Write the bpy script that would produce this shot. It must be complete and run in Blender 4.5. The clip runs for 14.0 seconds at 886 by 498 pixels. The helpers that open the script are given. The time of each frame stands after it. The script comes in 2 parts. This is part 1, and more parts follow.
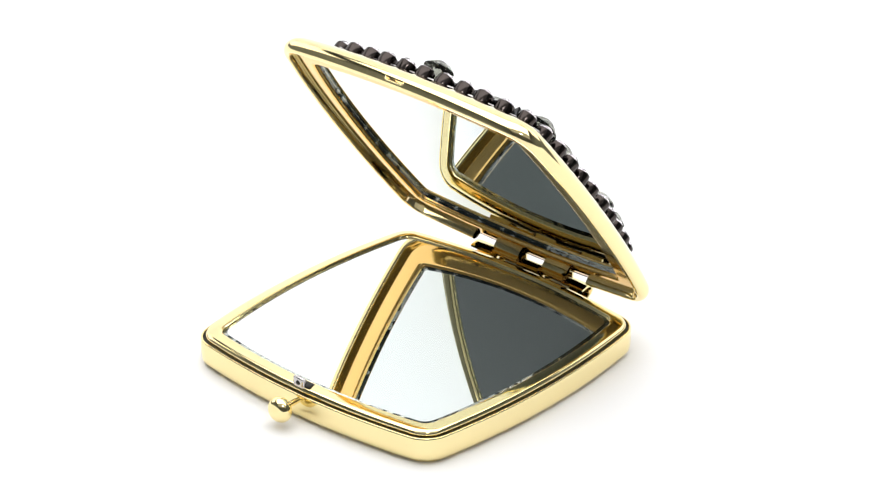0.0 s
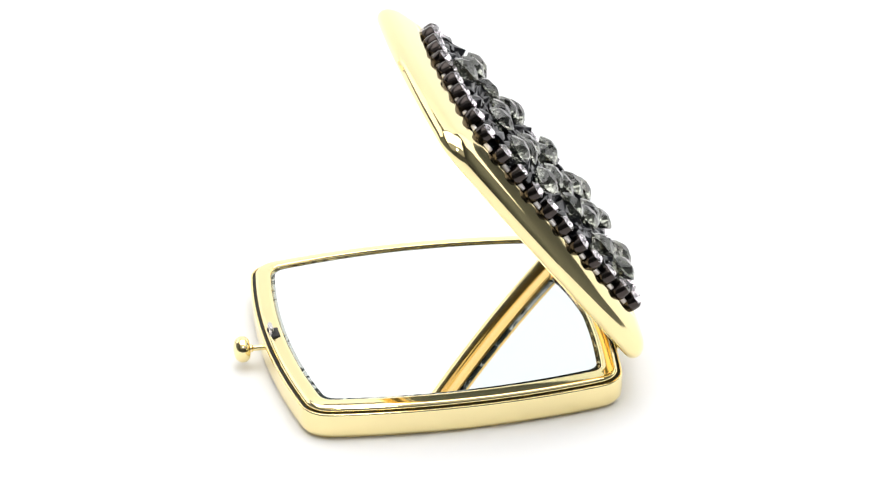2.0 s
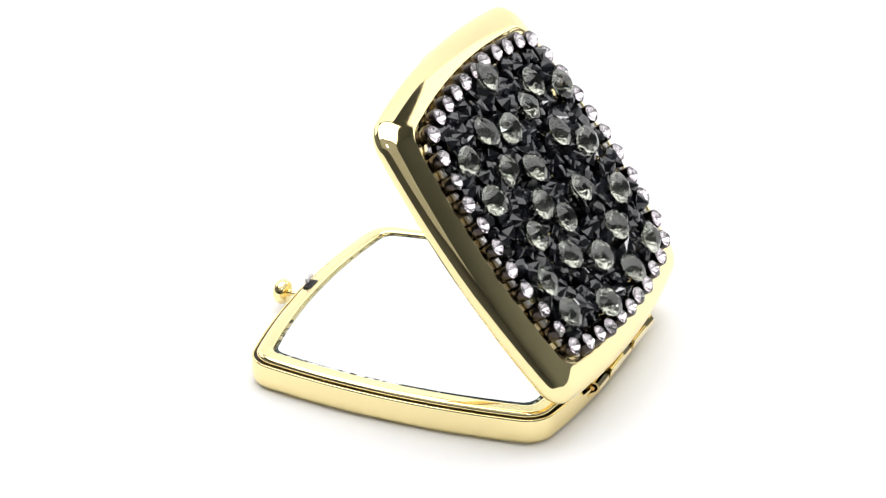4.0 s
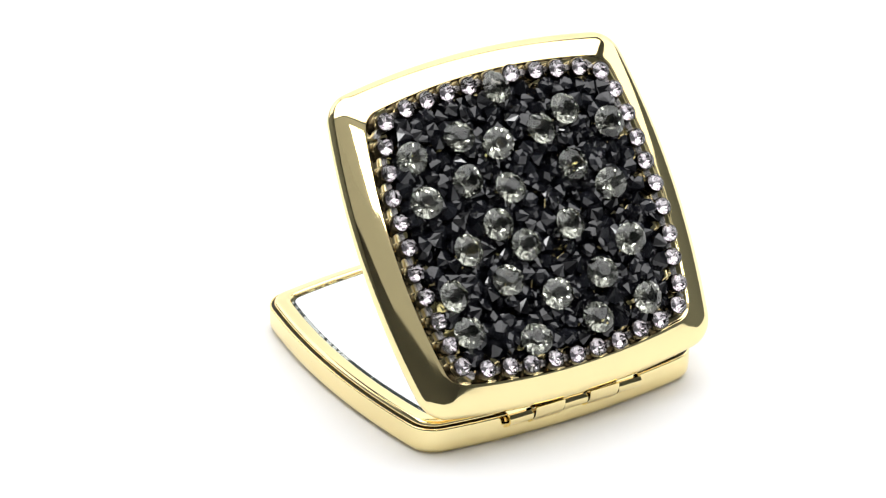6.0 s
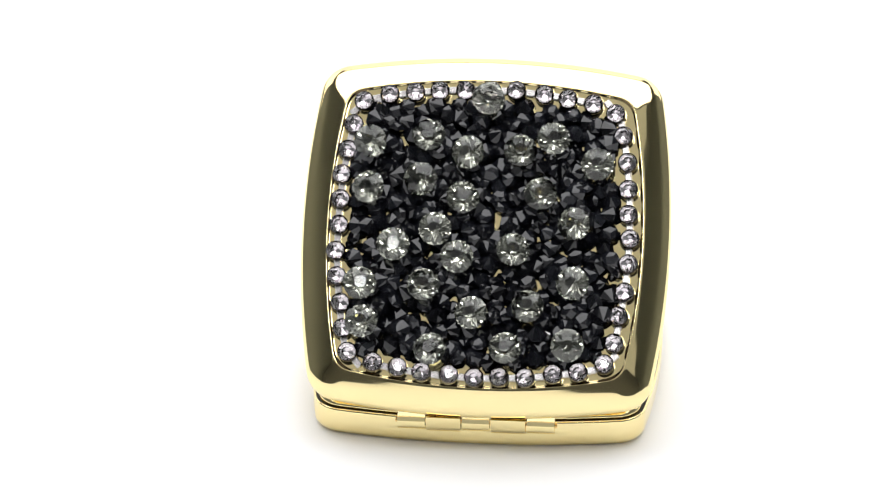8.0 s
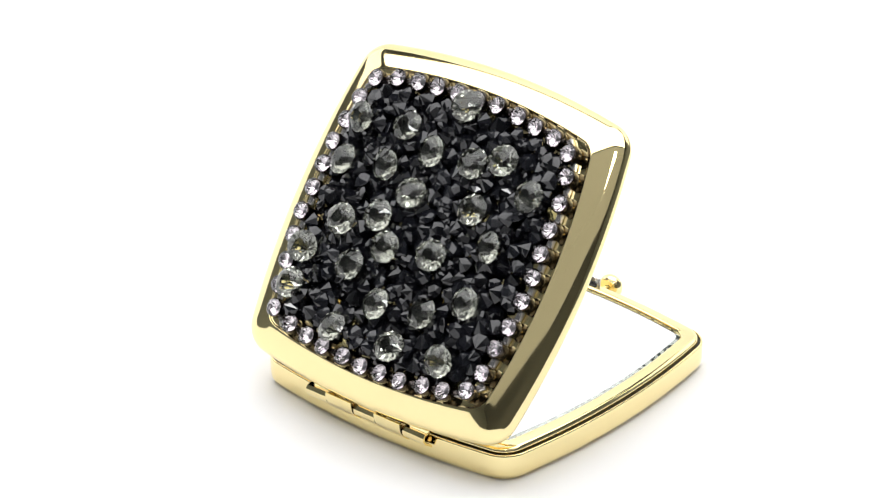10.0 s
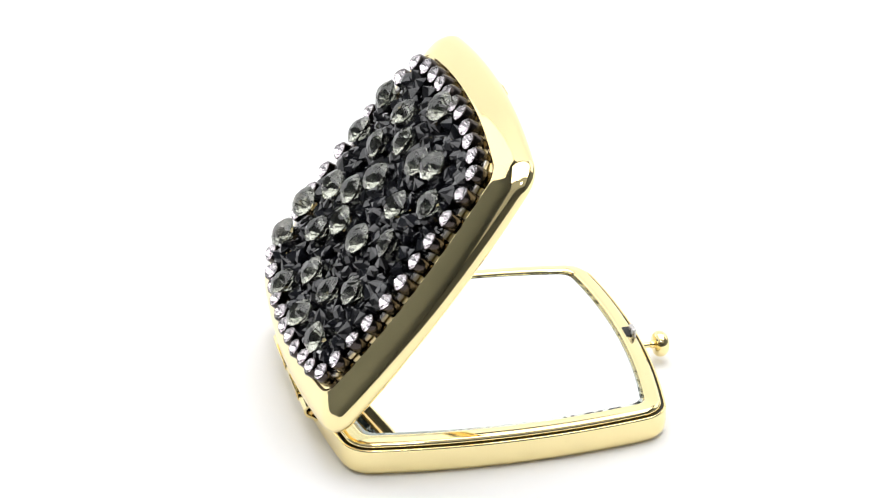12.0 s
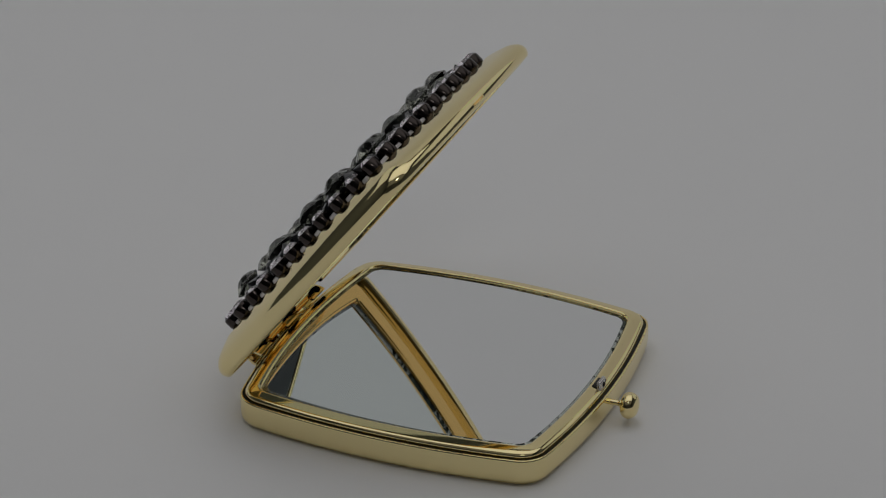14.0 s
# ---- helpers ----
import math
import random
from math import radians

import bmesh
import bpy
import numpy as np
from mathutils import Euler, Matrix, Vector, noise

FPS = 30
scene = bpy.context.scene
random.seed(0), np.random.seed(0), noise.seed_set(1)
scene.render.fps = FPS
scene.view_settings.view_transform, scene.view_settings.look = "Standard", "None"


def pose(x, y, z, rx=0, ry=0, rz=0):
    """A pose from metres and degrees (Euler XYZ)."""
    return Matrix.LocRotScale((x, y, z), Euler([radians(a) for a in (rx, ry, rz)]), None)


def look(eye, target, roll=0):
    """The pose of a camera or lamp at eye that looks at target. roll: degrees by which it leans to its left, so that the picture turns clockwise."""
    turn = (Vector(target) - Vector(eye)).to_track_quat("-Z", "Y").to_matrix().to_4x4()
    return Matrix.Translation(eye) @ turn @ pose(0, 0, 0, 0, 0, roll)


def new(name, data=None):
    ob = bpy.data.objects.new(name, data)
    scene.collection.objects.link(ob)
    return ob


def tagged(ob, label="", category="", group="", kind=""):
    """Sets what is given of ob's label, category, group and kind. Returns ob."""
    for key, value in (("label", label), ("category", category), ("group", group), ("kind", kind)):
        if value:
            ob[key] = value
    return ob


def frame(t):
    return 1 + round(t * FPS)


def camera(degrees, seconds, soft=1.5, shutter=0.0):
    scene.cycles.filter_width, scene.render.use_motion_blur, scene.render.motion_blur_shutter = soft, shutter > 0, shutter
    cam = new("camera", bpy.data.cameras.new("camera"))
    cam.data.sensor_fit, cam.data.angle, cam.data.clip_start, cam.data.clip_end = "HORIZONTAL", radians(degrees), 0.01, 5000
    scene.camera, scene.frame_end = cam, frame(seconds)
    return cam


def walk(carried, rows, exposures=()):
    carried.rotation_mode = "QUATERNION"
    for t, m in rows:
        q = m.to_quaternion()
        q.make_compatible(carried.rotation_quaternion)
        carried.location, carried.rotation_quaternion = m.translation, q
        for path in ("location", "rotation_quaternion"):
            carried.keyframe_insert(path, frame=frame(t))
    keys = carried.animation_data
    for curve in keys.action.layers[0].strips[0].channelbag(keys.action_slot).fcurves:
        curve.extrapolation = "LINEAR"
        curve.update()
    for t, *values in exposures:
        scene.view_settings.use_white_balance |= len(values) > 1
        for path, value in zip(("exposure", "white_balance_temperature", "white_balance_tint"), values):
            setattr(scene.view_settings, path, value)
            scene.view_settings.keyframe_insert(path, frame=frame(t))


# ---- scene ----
MM = 0.001
cam = camera(12.436, 14.0, soft=1.2)
EYE = pose(0, -0.69812, 0.39136, 62.348, 0, 0.138) @ pose(0, 0, 0, 0, 0, 0.077)


OVER = 0.33


def fade(t):
    """Stops of the fade towards the end of the clip."""
    v = 1.0 - 0.330 * max(0.0, t - 12.62)
    return math.log2(((v + 0.055) / 1.055) ** 2.4) - OVER * min(1.0, max(0.0, (t - 12.5) / 0.3))


walk(cam, [(0.0, EYE), (14.0, EYE)],
     exposures=[(0.0, 0.0), (12.5, 0.0)] + [(12.6 + 0.1 * k, fade(12.6 + 0.1 * k)) for k in range(15)])

# ---------------------------------------------------------------- world and lights
world = bpy.data.worlds.new("world")
world.use_nodes = True
world.node_tree.nodes["Background"].inputs["Color"].default_value = (0.9, 0.95, 1.0, 1)
world.node_tree.nodes["Background"].inputs["Strength"].default_value = 0.05
scene.world = world


def softbox(name, eye, target, sx, sy, watts, colour):
    data = bpy.data.lights.new(name, "AREA")
    data.shape, data.size, data.size_y, data.energy, data.color = "RECTANGLE", sx, sy, watts, colour
    ob = new(name, data)
    ob.matrix_world = look(eye, target)
    return tagged(ob, kind="structure")


softbox("overhead_softbox", (0, 0.17, 1.0), (0, 0.34, 0), 1.7, 1.15, 16.0, (1.0, 0.996, 1.006))
softbox("front_softbox", (0.08, -0.62, 0.70), (0, 0, 0.03), 0.16, 0.13, 0.9, (1.0, 1.0, 1.0))
# wide unseen fill, added so that the lid's bevels reflect a mid tone
softbox("front_fill", (0, -0.72, 0.80), (0, 0, 0.03), 1.8, 0.6, 1.2, (1.0, 1.0, 1.0))
# a pair of unseen fills, added to brighten the gold's sides and the facets
softbox("side_fill", (-0.75, 0.68, 0.52), (0, 0, 0.05), 0.9, 0.55, 2.5, (1.0, 1.0, 1.0))
softbox("side_fill", (0.75, 0.68, 0.52), (0, 0, 0.05), 0.9, 0.55, 2.5, (1.0, 1.0, 1.0))


# ---------------------------------------------------------------- materials
def material(name, base, rough=0.5, metal=0.0, **kw):
    m = bpy.data.materials.new(name)
    m.use_nodes = True
    b = m.node_tree.nodes["Principled BSDF"]
    b.inputs["Base Color"].default_value = (*base, 1)
    b.inputs["Roughness"].default_value = rough
    b.inputs["Metallic"].default_value = metal
    for k, v in kw.items():
        b.inputs[k].default_value = v
    return m


def grain(m, scale, amount, rough_lo, rough_hi, bump=0.0, size=3.0):
    """Two scales of noise: fine relief, and a slow drift of the gloss and the colour."""
    nt = m.node_tree
    b = nt.nodes["Principled BSDF"]
    co = nt.nodes.new("ShaderNodeTexCoord")
    n1 = nt.nodes.new("ShaderNodeTexNoise")
    n1.inputs["Scale"].default_value, n1.inputs["Detail"].default_value = scale, 4
    n2 = nt.nodes.new("ShaderNodeTexNoise")
    n2.inputs["Scale"].default_value, n2.inputs["Detail"].default_value = scale / size / 4, 2
    for n in (n1, n2):
        nt.links.new(co.outputs["Object"], n.inputs["Vector"])
    r = nt.nodes.new("ShaderNodeMapRange")
    r.inputs["To Min"].default_value, r.inputs["To Max"].default_value = rough_lo, rough_hi
    nt.links.new(n1.outputs["Fac"], r.inputs["Value"])
    nt.links.new(r.outputs["Result"], b.inputs["Roughness"])
    base = b.inputs["Base Color"].default_value[:3]
    mix = nt.nodes.new("ShaderNodeMix")
    mix.data_type = "RGBA"
    mix.inputs["A"].default_value = (*[c * (1 - amount) for c in base], 1)
    mix.inputs["B"].default_value = (*[min(1, c * (1 + amount)) for c in base], 1)
    nt.links.new(n2.outputs["Fac"], mix.inputs["Factor"])
    nt.links.new(mix.outputs["Result"], b.inputs["Base Color"])
    if bump:
        bp = nt.nodes.new("ShaderNodeBump")
        bp.inputs["Strength"].default_value, bp.inputs["Distance"].default_value = bump, 0.0002
        nt.links.new(n1.outputs["Fac"], bp.inputs["Height"])
        nt.links.new(bp.outputs["Normal"], b.inputs["Normal"])
    return m


GOLD = grain(material("polished_gold", (0.955, 0.81, 0.43), 0.05, 1.0), 900, 0.03, 0.03, 0.08)
# the same gold, with amber light bounced between inner faces put into its colour
GOLD_BOUNCE = grain(material("bounce_tinted_gold", (0.93, 0.62, 0.22), 0.09, 1.0), 900, 0.04, 0.06, 0.13)
STEEL = grain(material("bare_steel", (0.66, 0.63, 0.62), 0.25, 1.0), 700, 0.1, 0.2, 0.35)
MIRROR = material("silvered_mirror", (0.955, 0.966, 0.963), 0.0, 1.0)
LID_MIRROR = material("darker_silver_mirror", (0.79, 0.84, 0.83), 0.0, 1.0)
def glint_edge():
    """Ground glass: mostly dark green-grey, with glints painted in as bright specks of uneven size."""
    m = material("ground_glass_edge", (0.1, 0.11, 0.1), 0.12, 0.85)
    nt = m.node_tree
    b = nt.nodes["Principled BSDF"]
    co = nt.nodes.new("ShaderNodeTexCoord")
    n1 = nt.nodes.new("ShaderNodeTexNoise")
    n1.inputs["Scale"].default_value, n1.inputs["Detail"].default_value = 800, 5
    n2 = nt.nodes.new("ShaderNodeTexNoise")
    n2.inputs["Scale"].default_value, n2.inputs["Detail"].default_value = 45, 1
    mul = nt.nodes.new("ShaderNodeMath")
    mul.operation = "ADD"
    ramp = nt.nodes.new("ShaderNodeValToRGB")
    e = ramp.color_ramp.elements
    e[0].position, e[0].color = 0.96, (0.035, 0.045, 0.04, 1)
    e[1].position, e[1].color = 1.18, (0.5, 0.53, 0.5, 1)
    bump = nt.nodes.new("ShaderNodeBump")
    bump.inputs["Strength"].default_value, bump.inputs["Distance"].default_value = 1.0, 0.0003
    for n in (n1, n2):
        nt.links.new(co.outputs["Object"], n.inputs["Vector"])
        nt.links.new(n.outputs["Fac"], mul.inputs[0 if n is n1 else 1])
    nt.links.new(mul.outputs["Value"], ramp.inputs["Fac"])
    nt.links.new(ramp.outputs["Color"], b.inputs["Base Color"])
    nt.links.new(n1.outputs["Fac"], bump.inputs["Height"])
    nt.links.new(bump.outputs["Normal"], b.inputs["Normal"])
    return m


EDGE = glint_edge()
GUN = grain(material("gunmetal", (0.06, 0.05, 0.046), 0.12, 1.0), 1500, 0.25, 0.06, 0.2)
SMOKE = material("smoky_crystal", (0.35, 0.36, 0.305), 0.0, 0.0, **{"Transmission Weight": 1.0, "IOR": 1.60})
CLEAR = material("clear_crystal", (0.97, 0.94, 0.95), 0.0, 0.0, **{"Transmission Weight": 1.0, "IOR": 1.60})
FOIL = material("silver_foil", (0.80, 0.77, 0.80), 0.06, 1.0)
WHITE = grain(material("white_paper", (0.89, 0.89, 0.89), 0.7), 60, 0.01, 0.6, 0.8, 0.02)
# the rivet's black, also painted shade for the groove and the clasp slot
BLACK = grain(material("black_rivet_and_shade", (0.012, 0.011, 0.010), 0.6), 900, 0.2, 0.5, 0.7)
DARK = grain(material("charcoal_room_paint", (0.31, 0.325, 0.325), 0.8), 3, 0.08, 0.7, 0.9)
# darker than the other walls, only to put dark reflections into the gold
BLACKOUT = grain(material("dark_reflection_paint", (0.17, 0.17, 0.17), 0.8), 3, 0.08, 0.7, 0.9)
CEIL = grain(material("grey_ceiling_paint", (0.36, 0.36, 0.355), 0.8), 3, 0.03, 0.7, 0.9)


def hematite():
    m = material("hematite_crystal", (0.018, 0.019, 0.024), 0.04, 0.0, **{"IOR": 1.6})
    nt = m.node_tree
    info = nt.nodes.new("ShaderNodeObjectInfo")
    ramp = nt.nodes.new("ShaderNodeValToRGB")
    ramp.color_ramp.elements[0].color = (0.002, 0.002, 0.003, 1)
    ramp.color_ramp.elements[1].color = (0.012, 0.013, 0.017, 1)
    nt.links.new(info.outputs["Random"], ramp.inputs["Fac"])
    nt.links.new(ramp.outputs["Color"], nt.nodes["Principled BSDF"].inputs["Base Color"])
    return m


HEMATITE = hematite()


# ---------------------------------------------------------------- mesh helpers
def mesh_of(name, verts, faces, mats, smooth=False, which=None):
    me = bpy.data.meshes.new(name)
    me.from_pydata([tuple(v) for v in verts], [], faces)
    for m in mats:
        me.materials.append(m)
    for k, p in enumerate(me.polygons):
        p.use_smooth = smooth
        if which:
            p.material_index = which[k]
    me.update()
    return me


def part(name, me, parent, label="", at=None):
    ob = new(name, me)
    ob.parent = parent
    if at is not None:
        ob.matrix_local = at
    return tagged(ob, label)


def sharp(me, degrees=32):
    me.set_sharp_from_angle(angle=radians(degrees))
    return me


HALF, SAG, RAD = 34.0, 2.2, 6.2     # the case's outline: half width, bulge of the sides, corner radius, in mm


def outline(d, r=None, ns=28, nc=10):
    """The outline moved out by d mm, with corner radius r: four bulging sides with rounded corners."""
    r = max(RAD + d, 0.4) if r is None else r
    c = HALF + d - SAG - r
    big = (c * c + SAG * SAG) / (2 * SAG)
    alpha = math.asin(c / big)
    pts = []
    for q in range(4):
        a0 = q * math.pi / 2
        ca, sa = math.cos(a0), math.sin(a0)
        side = []
        for k in range(ns + 1):
            a = -alpha + 2 * alpha * k / ns
            side.append(((c + SAG - big) + (big + r) * math.cos(a), (big + r) * math.sin(a)))
        for k in range(1, nc):
            a = alpha + (math.pi / 2 - 2 * alpha) * k / nc
            side.append((c + r * math.cos(a), c + r * math.sin(a)))
        pts += [(x * ca - y * sa, x * sa + y * ca) for x, y in side]
    return pts


def loft(name, profile, mat, cap_start=False, cap_end=False, shift=(0, 0), degrees=32, least=0.4, stretch=(1, 1), gap=None, ns=28):
    """Rings of the outline at (offset, height) in mm, joined into one skin; least: the smallest corner radius."""
    verts, faces = [], []
    n = 0
    for d, z in profile:
        ring = outline(d, max(RAD + d, least), ns)
        n = len(ring)
        verts += [((x * stretch[0] + shift[0]) * MM, (y * stretch[1] + shift[1]) * MM, z * MM) for x, y in ring]
    for k in range(len(profile) - 1):
        for i in range(n):
            j = (i + 1) % n
            face = (k * n + i, k * n + j, (k + 1) * n + j, (k + 1) * n + i)
            if gap and all(gap(*[c / MM for c in verts[q]]) for q in face):
                continue
            faces.append(face)
    if cap_start:
        faces.append(tuple(reversed(range(n))))
    if cap_end:
        faces.append(tuple(range((len(profile) - 1) * n, len(profile) * n)))
    return sharp(mesh_of(name, verts, faces, [mat], True), degrees)


def fillet(points, r, steps=4):
    """Rounds the inner corners of an open profile."""
    out = [points[0]]
    for a, b, c in zip(points, points[1:], points[2:]):
        a, b, c = Vector(a), Vector(b), Vector(c)
        k = min(r, (a - b).length * 0.45, (c - b).length * 0.45)
        p, q = b + (a - b).normalized() * k, b + (c - b).normalized() * k
        for i in range(steps + 1):
            t = i / steps
            out.append(tuple((1 - t) ** 2 * p + 2 * t * (1 - t) * b + t * t * q))
    return out + [points[-1]]


def lathe(name, profile, mat, n=24, smooth=True, degrees=35):
    """(radius, height) in mm turned about z; ends closed where the radius is 0."""
    bm = bmesh.new()
    rings = []
    for r, z in profile:
        if r < 1e-6:
            rings.append([bm.verts.new((0, 0, z * MM))])
        else:
            rings.append([bm.verts.new((r * MM * math.cos(2 * math.pi * k / n), r * MM * math.sin(2 * math.pi * k / n), z * MM)) for k in range(n)])
    for a, b in zip(rings, rings[1:]):
        for k in range(n):
            j = (k + 1) % n
            f = [a[k % len(a)], a[j % len(a)], b[j % len(b)], b[k % len(b)]]
            f = list(dict.fromkeys(f))
            if len(f) > 2:
                bm.faces.new(f)
    bmesh.ops.recalc_face_normals(bm, faces=bm.faces)
    me = bpy.data.meshes.new(name)
    bm.to_mesh(me)
    bm.free()
    me.materials.append(mat)
    for p in me.polygons:
        p.use_smooth = smooth
    if smooth:
        sharp(me, degrees)
    return me


def block(name, size, mat, bevel=0.15, seg=2):
    """A box in mm about its centre, with rounded edges."""
    bm = bmesh.new()
    bmesh.ops.create_cube(bm, size=1)
    bmesh.ops.scale(bm, vec=[s * MM for s in size], verts=bm.verts)
    bmesh.ops.bevel(bm, geom=bm.edges[:], offset=bevel * MM, segments=seg, affect="EDGES", profile=0.5)
    me = bpy.data.meshes.new(name)
    bm.to_mesh(me)
    bm.free()
    me.materials.append(mat)
    for p in me.polygons:
        p.use_smooth = True
    return sharp(me, 40)


def brilliant(name, radius, crown, table, pavilion, mats, sides=8):
    """A cut stone: table, two tiers of crown facets, girdle, pavilion facets down to the culet at the origin."""
    n = sides * 2
    g = 0.06
    verts = [(0, 0, 0)]

    def ring(count, r, z, turn=0.0):
        return [(r * math.cos(2 * math.pi * (k + turn) / count), r * math.sin(2 * math.pi * (k + turn) / count), z) for k in range(count)]

    verts += ring(sides, 0.52, pavilion * 0.46, 0.5)
    verts += ring(n, 1.0, pavilion) + ring(n, 1.0, pavilion + g)
    verts += ring(sides, (1 + table) * 0.52, pavilion + g + crown * 0.58, 0.0)
    verts += ring(sides, table, pavilion + g + crown, 0.5)
    pv, lo, hi = 1, 1 + sides, 1 + sides + n
    md, tb = hi + n, hi + n + sides
    faces, mi = [], []

    def add(which, *f):
        faces.append(f)
        mi.append(which)

    for k in range(n):
        j = (k + 1) % n
        add(0, lo + k, lo + j, hi + j, hi + k)
    for s in range(sides):
        a, b, c = (2 * s) % n, (2 * s + 1) % n, (2 * s + 2) % n
        t = (s + 1) % sides
        p0, p1 = pv + s, pv + (s - 1) % sides
        add(1, 0, p0, lo + a, p1)
        add(1, p0, lo + b, lo + a)
        add(1, p0, lo + c, lo + b)
        add(0, hi + a, hi + b, md + s)
        add(0, hi + b, hi + c, md + t)
        add(0, hi + b, md + t, tb + s, md + s)
        add(0, md + s, tb + s, tb + (s - 1) % sides)
    add(0, *range(tb, tb + sides))
    verts = [(x * radius * MM, y * radius * MM, z * radius * MM) for x, y, z in verts]
    return mesh_of(name, verts, faces, mats, False, mi if len(mats) > 1 else None)


# ---------------------------------------------------------------- the place
def plane_box(name, lo, hi, mat, label, category):
    v = [(x, y, z) for z in (lo[2], hi[2]) for y in (lo[1], hi[1]) for x in (lo[0], hi[0])]
    f = [(0, 2, 3, 1), (4, 5, 7, 6), (0, 1, 5, 4), (2, 6, 7, 3), (0, 4, 6, 2), (1, 3, 7, 5)]
    return tagged(new(name, mesh_of(name, v, f, [mat])), label, category, kind="structure")


def build_place():
    # the white sheet: level under the case, curving up behind it
    prof = [(-0.62, 0.0), (0.0, 0.0), (0.1, 0.0)]
    for k in range(1, 17):
        a = math.radians(82) * k / 16
        prof.append((0.1 + 0.6 * math.sin(a), 0.6 - 0.6 * math.cos(a)))
    prof.append((0.80, 1.1))
    verts = [(x, y, z) for y, z in prof for x in (-0.42, 0.42)]
    verts += [(x, y + (0.004 if z > 0.2 else 0), z - 0.004) for y, z in prof for x in (-0.42, 0.42)]
    m = len(prof)
    faces = []
    for k in range(m - 1):
        faces.append((2 * k, 2 * k + 1, 2 * k + 3, 2 * k + 2))
        o = 2 * m
        faces.append((o + 2 * k, o + 2 * k + 2, o + 2 * k + 3, o + 2 * k + 1))
    me = mesh_of("ground", verts, faces, [WHITE], True)
    tagged(new("ground", me), "seamless white paper sweep curving up behind", "backdrop", kind="structure")
    # unseen plain walls that close the room, their greys set for the gold's reflections
    plane_box("floor", (-1.4, -1.4, -0.80), (1.4, 1.4, -0.75), DARK, "plain charcoal studio floor under the table height", "floor")
    plane_box("ceiling", (-1.4, -1.4, 1.32), (1.4, 1.4, 1.42), CEIL, "plain grey studio ceiling in dim light", "ceiling")
    plane_box("wall_north", (-1.4, 1.4, -0.75), (1.4, 1.5, 1.32), DARK, "plain charcoal studio wall in dim light", "wall")
    plane_box("wall_south", (-1.4, -1.5, -0.75), (1.4, -1.4, 1.32), BLACKOUT, "unseen wall behind the camera, darkened to give the gold dark reflections", "wall")
    plane_box("wall_east", (1.4, -1.4, -0.75), (1.5, 1.4, 1.32), DARK, "plain charcoal studio wall in dim light", "wall")
    plane_box("wall_west", (-1.5, -1.4, -0.75), (-1.4, 1.4, 1.32), DARK, "plain charcoal studio wall in dim light", "wall")


build_place()

# ---------------------------------------------------------------- the compact
HINGE_Y, HINGE_Z, OPEN = -34.85, 6.62, 52.93
LID_MID = 34.1       # the lid's middle, from the hinge pin
compact = tagged(new("compact_mirror"), "open gold compact mirror with a crystal-covered lid, standing on white paper", "compact mirror")


def build_base():
    part("base_shell", loft("base_shell", fillet([(-7, -0.7), (-1.9, -0.7), (-0.75, -0.25), (-0.15, 0.6), (0.0, 2.0), (0.0, 4.75), (-0.12, 5.05), (-0.45, 5.1), (-0.6, 4.1)], 0.2), GOLD, cap_start=True),
         compact, "polished gold lower shell")
    part("base_rim", loft("base_rim", fillet([(-0.6, 4.1), (-1.15, 4.1), (-0.95, 5.5), (-1.5, 6.1), (-3.4, 6.45), (-4.0, 6.15), (-4.15, 5.4)], 0.4), GOLD, least=3.0), compact, "rounded gold mirror frame")
    # a black strip laid in the groove as its shade
    part("groove_shade", loft("groove_shade", [(-0.5, 4.5), (-1.1, 4.55)], BLACK), compact, "dark strip standing in for shade in the groove between shell and frame")
    part("mirror_edge", loft("mirror_edge", [(-3.95, 5.45), (-4.1, 5.7), (-4.35, 5.88), (-4.75, 6.0)], EDGE, least=2.8), compact, "ground-glass mirror edge with glints painted as bright specks", pose(0, 0, 0, -0.25, 0, 0))
    part("mirror", loft("mirror", [(-4.7, 5.75), (-4.7, 5.96)], MIRROR, cap_end=True, least=2.5), compact, "clean square mirror glass", pose(0, 0, 0, -0.25, 0, 0))


def build_clasp():
    knob = lathe("clasp_knob", fillet([(0, -1.5), (2.0, -1.4), (2.6, -0.6), (2.6, 0.4), (1.9, 1.4), (0, 1.75)], 0.7), GOLD, 32)
    k = part("clasp_knob", knob, compact, "polished gold push knob", pose(0.7 * MM, 38.1 * MM, 3.15 * MM, -90, 0, 0))
    part("stem", lathe("stem", [(0, -5.6), (0.6, -5.6), (0.55, -2.2), (0.8, -1.9), (0.8, -1.2), (0, -1.2)], GOLD, 16), k)
    catch = part("clasp_catch", block("clasp_catch", (3.0, 0.9, 4.2), STEEL, 0.44, 3), compact, "bare steel catch in its slot", pose(0.9 * MM, 32.3 * MM, 5.75 * MM))
    part("rivet", lathe("rivet", [(0, -0.2), (0.5, -0.2), (0.5, 0.1), (0.3, 0.25), (0, 0.3)], BLACK, 14), catch, "small round dark rivet", pose(0, 0.45 * MM, 1.0 * MM, -90, 0, 0))
    # no opening is cut: a black block gives the slot's darkness
    part("clasp_slot", block("clasp_slot", (3.6, 1.7, 2.4), BLACK, 0.1), compact, "black block standing in for the slot's dark inside", pose(0.2 * MM, 31.6 * MM, 5.35 * MM))


KNUCKLES = (-12.3, -0.1, 12.2)      # middles of the three open slots along the hinge


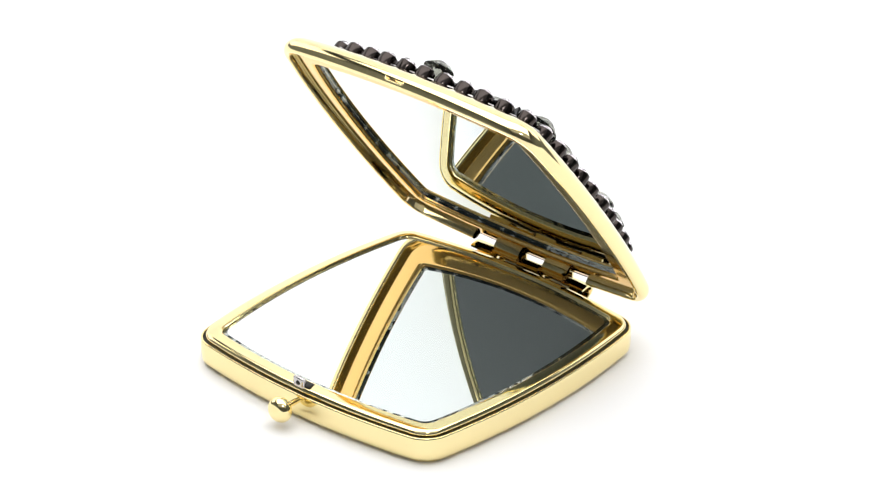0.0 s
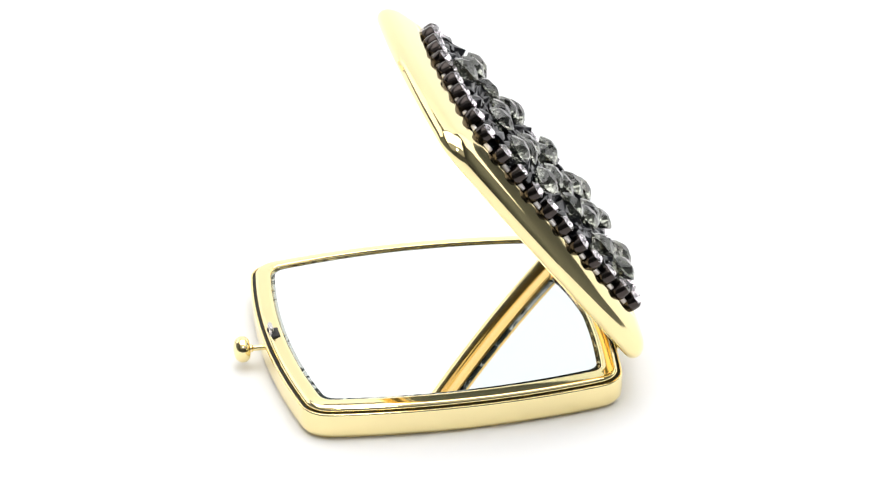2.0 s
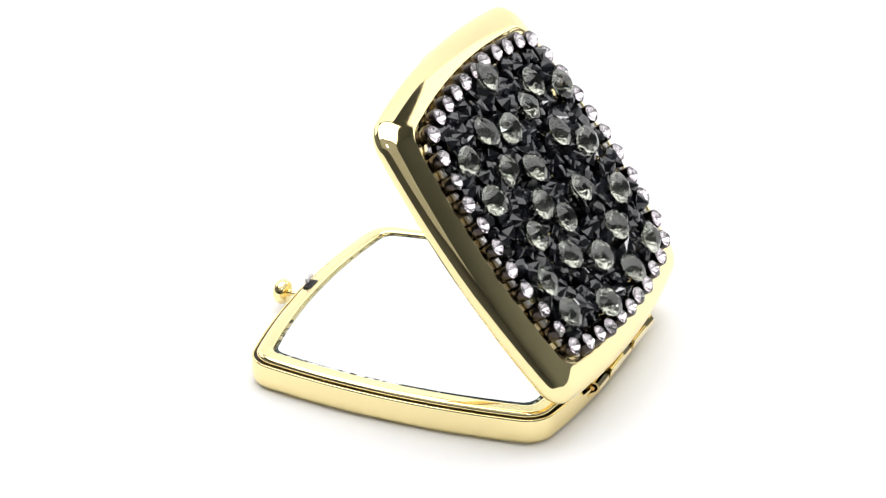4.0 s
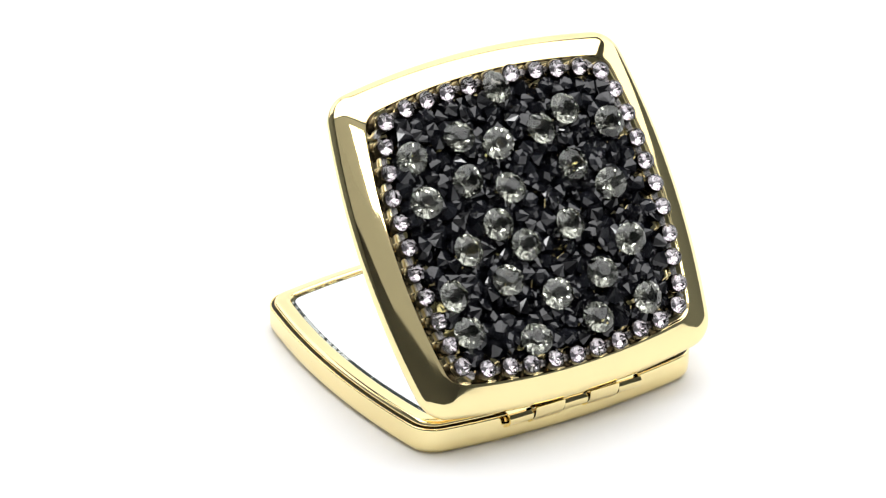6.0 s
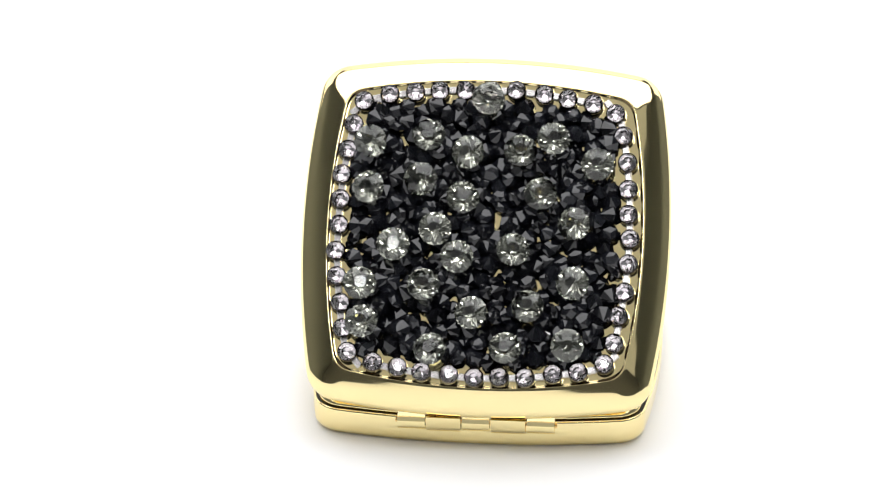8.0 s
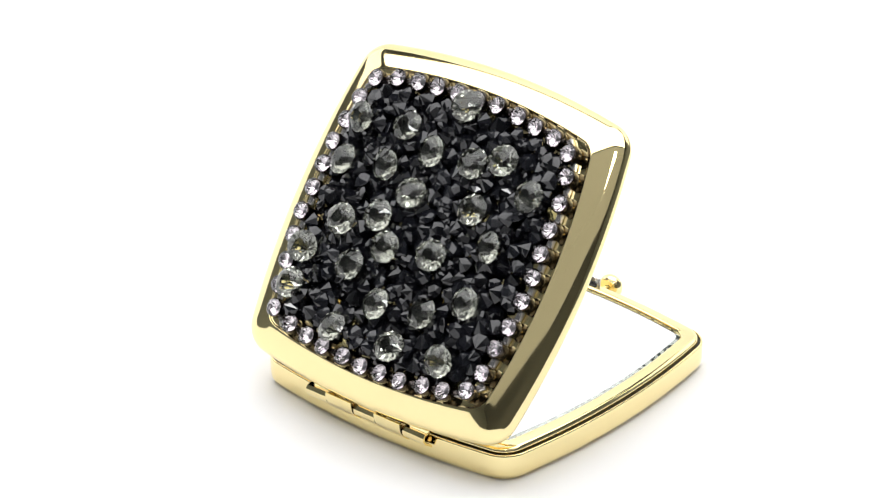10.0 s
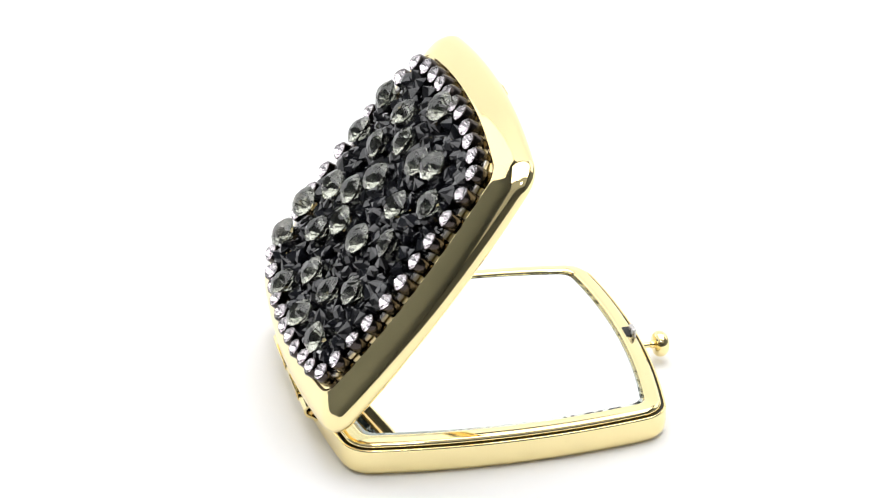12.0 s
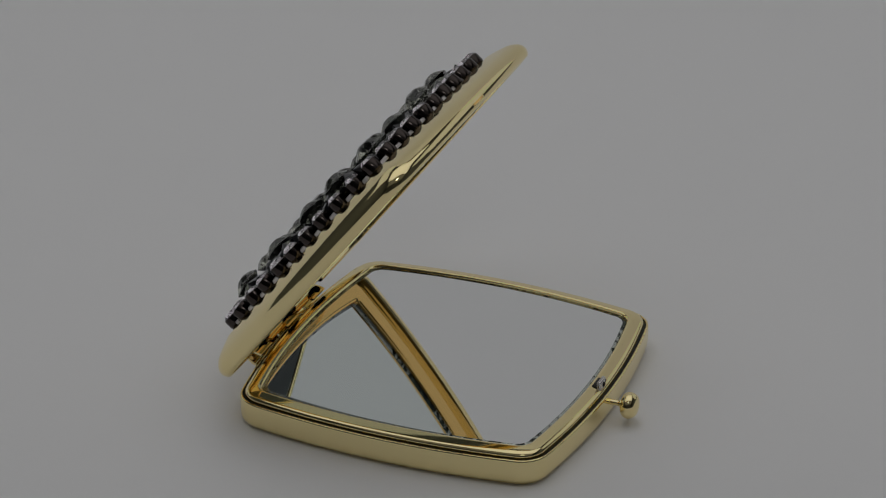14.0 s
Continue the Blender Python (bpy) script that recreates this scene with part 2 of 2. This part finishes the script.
def strip(name, path, width, thick, mat):
    """A bent plate: the (y, z) path in mm, thickened inwards and drawn out along x."""
    pts = [Vector(p) for p in path]
    inner = []
    for k, p in enumerate(pts):
        d = (pts[min(k + 1, len(pts) - 1)] - pts[max(k - 1, 0)]).normalized()
        inner.append(p + Vector((-d.y, d.x)) * thick)
    loop = pts + inner[::-1]
    n = len(loop)
    verts = [(x * MM, p.x * MM, p.y * MM) for x in (-width / 2, width / 2) for p in loop]
    faces = [(i, (i + 1) % n, n + (i + 1) % n, n + i) for i in range(n)]
    m = len(pts)
    for o in (0, n):
        faces += [(o + i, o + i + 1, o + n - 2 - i, o + n - 1 - i) for i in range(m - 1)]
    bm = bmesh.new()
    vs = [bm.verts.new(v) for v in verts]
    for f in faces:
        bm.faces.new([vs[i] for i in f])
    bmesh.ops.recalc_face_normals(bm, faces=bm.faces)
    me = bpy.data.meshes.new(name)
    bm.to_mesh(me)
    bm.free()
    me.materials.append(mat)
    for p in me.polygons:
        p.use_smooth = True
    return sharp(me, 35)


def build_hinge():
    part("hinge_pin", lathe("hinge_pin", [(0, -15.3), (0.45, -15.3), (0.45, 15.3), (0, 15.3)], GOLD_BOUNCE, 16), compact, "thin hinge pin",
         pose(0, -34.9 * MM, 5.3 * MM, 0, 90, 0))
    # the base's rolled knuckles, one in each slot, on a short leaf that rises from the shell
    roll = strip("base_knuckle", [(-33.6, 3.2), (-34.2, 3.8), (-34.9, 4.2), (-35.5, 4.6), (-35.8, 5.1), (-35.8, 5.6), (-35.5, 6.0), (-34.9, 6.15), (-34.0, 6.0), (-33.0, 5.75)], 5.2, 0.45, GOLD)
    for x in KNUCKLES:
        part("base_knuckle", roll, compact, "gold rolled hinge knuckle", pose(x * MM, 0, 0))
    # the lid's two tongues, curled round the pin between them
    tongue = strip("lid_tongue", [(-33.7, 2.9), (-34.35, 3.3), (-35.15, 4.0), (-35.95, 5.1), (-36.3, 6.2), (-36.35, 7.0)], 6.5, 0.4, GOLD)
    for x in (-6.2, 6.05):
        part("lid_tongue", tongue, compact, "flat gold hinge leaf of the lid", pose(x * MM, 0, 0))
    plate = strip("hinge_leaf", [(-33.2, 6.9), (-34.2, 6.9), (-34.9, 6.35)], 6.5, 0.35, GOLD_BOUNCE)
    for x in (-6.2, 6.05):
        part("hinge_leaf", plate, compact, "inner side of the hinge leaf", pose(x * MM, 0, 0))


def oblong(name, w, h, r, mat):
    """A flat ring of w by h mm with round ends, its tube r thick, facing y."""
    verts, faces = [], []
    n, k = 32, 8
    for i in range(n):
        a = 2 * math.pi * i / n
        cx = math.copysign(w / 2 - h / 2, math.cos(a)) + h / 2 * math.cos(a)
        cz = h / 2 * math.sin(a)
        for j in range(k):
            b = 2 * math.pi * j / k
            verts.append(((cx + r * math.cos(b) * math.cos(a)) * MM, r * math.sin(b) * MM, (cz + r * math.cos(b) * math.sin(a)) * MM))
            faces.append((i * k + j, i * k + (j + 1) % k, (i + 1) % n * k + (j + 1) % k, (i + 1) % n * k + j))
    return mesh_of(name, verts, faces, [mat], True)


LID_STRETCH = (1.032, 1.018)


def in_slot(x, y, z):
    """The three cut-outs along the hinge edge of the lid's wall."""
    return y < 6 and z < 1.45 and any(abs(x - k) < 3.4 for k in KNUCKLES)


def build_lid():
    skin = fillet([(-1.9, 1.0), (-1.7, -0.3), (-1.3, -0.55), (-0.7, -0.45), (-0.25, 0.1), (0.0, 0.7), (0.0, 1.5), (-0.4, 2.4), (-1.4, 3.35), (-3.1, 4.3), (-4.7, 5.05), (-5.1, 5.2), (-5.4, 4.93), (-9, 4.9)], 1.2, 5)
    lid = part("lid", loft("lid", skin, GOLD, cap_end=True, shift=(0.2, LID_MID), least=4.0, stretch=LID_STRETCH, gap=in_slot, ns=60),
               compact, "polished gold lid with a wide bevel", pose(0, HINGE_Y * MM, HINGE_Z * MM, OPEN, 0, 0))
    inner = fillet([(-7.6, 2.3), (-6.55, 2.3), (-6.4, 1.0), (-5.9, 0.65), (-3.0, 0.75), (-1.8, 1.0)], 0.4)
    part("lid_frame", loft("lid_frame", inner, GOLD_BOUNCE, shift=(0.2, LID_MID), least=1.2, stretch=LID_STRETCH), lid, "gold frame round the lid's mirror, amber bounce light put into its colour")
    part("lid_mirror", loft("lid_mirror", [(-6.6, 2.25), (-6.6, 2.05)], LID_MIRROR, cap_end=True, shift=(0.2, LID_MID), least=1.0, stretch=LID_STRETCH), lid, "second mirror inside the lid")
    # a dark ring added where the recess round the mirror is in shade
    part("mirror_edge", loft("mirror_edge", [(-6.48, 1.5), (-6.6, 1.9), (-6.95, 2.05)], EDGE, shift=(0.2, LID_MID), least=1.0, stretch=LID_STRETCH), lid, "dark ring standing in for the shaded recess round the lid's mirror")
    y = LID_MID + 34.45
    notch = part("catch_notch", oblong("catch_notch", 4.6, 1.3, 0.16, GOLD), lid, "small oblong catch slot in the lid's edge", pose(0, y * MM, 0.7 * MM))
    # the slot's shaded inside, given by the deeper gold
    part("slot_floor", block("slot_floor", (4.3, 0.2, 1.1), GOLD_BOUNCE, 0.05), notch, "inside of the slot, its shade put into a darker gold", pose(0, 0, 0))
    return lid


build_base()
build_clasp()
build_hinge()
lid = build_lid()

# ---------------------------------------------------------------- stones on the lid
PLATE = 4.9
BIG = [(-0.4, 59.1), (-21.6, 50.6), (-10.9, 51.5), (-3.0, 49.1), (6.3, 49.2), (12.4, 51.8), (21.2, 47.5), (-21.4, 41.3), (-11.9, 44.0), (-4.1, 39.7), (10.5, 41.2), (17.7, 36.2), (-16.9, 30.8), (-4.7, 28.9), (5.6, 30.4), (-8.9, 34.1), (17.6, 24.8), (-23.0, 23.1), (-10.5, 23.0), (-1.1, 18.3), (9.5, 19.6), (-21.9, 15.8), (-8.4, 10.8), (5.3, 11.4), (16.8, 13.4)]


def build_stones():
    rnd = random.Random(7)
    mid = LID_MID
    big = brilliant("smoky_stone", 3.15, 0.44, 0.38, 0.80, [SMOKE])
    for x, v in BIG:
        m = pose(x * MM, v * MM, 6.75 * MM, rnd.uniform(-12, 12), rnd.uniform(-12, 12), rnd.uniform(0, 360))
        part("smoky_stone", big, lid, at=m)
    # the chain of small stones in dark cups round the edge
    ring = [Vector((x, y)) for x, y in outline(-6.5, 4.6, 60, 20)]
    ring.append(ring[0])
    total = sum((b - a).length for a, b in zip(ring, ring[1:]))
    cup = lathe("cup", [(0, 0), (1.4, 0), (1.78, 0.3), (1.9, 0.9), (1.9, 2.0), (1.83, 2.5), (1.72, 2.6), (1.6, 2.5), (1.55, 2.25), (0, 1.4)], GUN, 18, True)
    stone = brilliant("clear_stone", 1.66, 0.40, 0.55, 0.50, [CLEAR, FOIL])
    link = block("link", (1.9, 1.3, 0.9), STEEL, 0.15, 1)
    step = total / 40
    half_side = sum((b - a).length for a, b in zip(ring[:30], ring[1:31]))
    spots, run, want = [], 0.0, (half_side - 0.4) % step
    for a, b in zip(ring, ring[1:]):
        d = (b - a).length
        while want <= run + d and len(spots) < 40:
            p = a + (b - a) * ((want - run) / d)
            spots.append((p, math.degrees(math.atan2((b - a).y, (b - a).x))))
            want += step
        run += d
    for p, turn in spots:
        x, y = p.x + rnd.uniform(-0.15, 0.15), p.y + rnd.uniform(-0.15, 0.15) + mid
        m = pose(x * MM, y * MM, PLATE * MM, rnd.uniform(-6, 6), rnd.uniform(-6, 6), turn + rnd.uniform(-10, 10))
        c = part("cup", cup, lid, "dark metal cup", m)
        part("clear_stone", stone, c, "clear round stone", pose(0, 0, 1.7 * MM))
        n = Matrix.Rotation(radians(turn), 4, "Z") @ Vector((step / 2, 0, 0))
        part("link", link, lid, "steel chain link", pose((p.x + n.x) * MM, (p.y + n.y + mid) * MM, (PLATE + 0.6) * MM, 0, 0, turn))
    # pointed dark stones filling the field
    cone = brilliant("dark_stone", 2.05, 0.30, 0.5, 0.95, [HEMATITE], 4)
    for v in cone.vertices:      # the point looks outwards
        v.co.z = 0.00205 * 1.31 - v.co.z
    cone.flip_normals()
    flat = brilliant("dark_stone", 1.85, 0.40, 0.55, 0.8, [HEMATITE], 4)
    limit = 24.6
    placed = []
    tries = 0
    while len(placed) < 290 and tries < 60000:
        tries += 1
        x, y = rnd.uniform(-limit, limit), rnd.uniform(-limit, limit)
        if abs(x) > limit - 1.5 * (y / limit) ** 2 or abs(y) > limit - 1.5 * (x / limit) ** 2:
            continue
        if any((x - bx) ** 2 + (y + mid - bv) ** 2 < 2.6 ** 2 for bx, bv in BIG):
            continue
        if any((x - p.x) ** 2 + (y - p.y) ** 2 < 3.2 ** 2 for p, turn in spots):
            continue
        gap = 2.35 if tries < 15000 else 1.95 if tries < 40000 else 1.65
        if any((x - px) ** 2 + (y - py) ** 2 < gap * gap for px, py in placed):
            continue
        placed.append((x, y))
        up = rnd.random() < 0.72
        tilt = 34 if up else 50
        m = pose(x * MM, (y + mid) * MM, (PLATE + rnd.uniform(0.4, 1.9)) * MM, rnd.uniform(-tilt, tilt), rnd.uniform(-tilt, tilt), rnd.uniform(0, 360))
        s = rnd.uniform(0.82, 1.12)
        part("dark_stone", cone if up else flat, lid, at=m @ Matrix.Diagonal((s, s, s, 1)))


build_stones()


def build_chips():
    """The small dark chips that cover the plate beneath the larger stones."""
    rnd = random.Random(3)
    verts, faces = [], []
    for i in range(1500):
        x, y = rnd.uniform(-25.2, 25.2), rnd.uniform(-25.2, 25.2)
        if abs(x) > 25.3 - 2.2 * (y / 24) ** 2 or abs(y) > 25.3 - 2.2 * (x / 24) ** 2:
            continue
        if rnd.random() < 0.05:
            continue
        m = pose(x, y + LID_MID, PLATE + rnd.uniform(-0.1, 0.6), rnd.uniform(-30, 30), rnd.uniform(-30, 30), rnd.uniform(0, 360))
        n, r, h = 6, rnd.uniform(0.8, 1.35), rnd.uniform(0.8, 1.3)
        o = len(verts)
        verts += [m @ Vector((r * math.cos(2 * math.pi * k / n), r * math.sin(2 * math.pi * k / n), 0)) * MM for k in range(n)] + [m @ Vector((0, 0, h)) * MM]
        faces += [(o + k, o + (k + 1) % n, o + n) for k in range(n)] + [tuple(o + k for k in reversed(range(n)))]
    tagged(part("chip_bed", mesh_of("chip_bed", verts, faces, [HEMATITE]), lid, "dark crystal chips between the stones"), kind="stuff")


build_chips()


# ---------------------------------------------------------------- movement
def motions():
    """The compact turns clockwise with its support, at an even pace."""
    rows = []
    for k in range(29):
        t = 0.5 * k
        a = -17.935 * (t - 7.5) - 0.587 * ((t - 7.5) / 7) ** 2
        rows.append((t, pose(0, 0, 0, 0, 0, a) @ pose(7.10 * MM, 2.76 * MM, 0.70 * MM, 0, 0, 4.52)))
    walk(compact, rows)


motions()
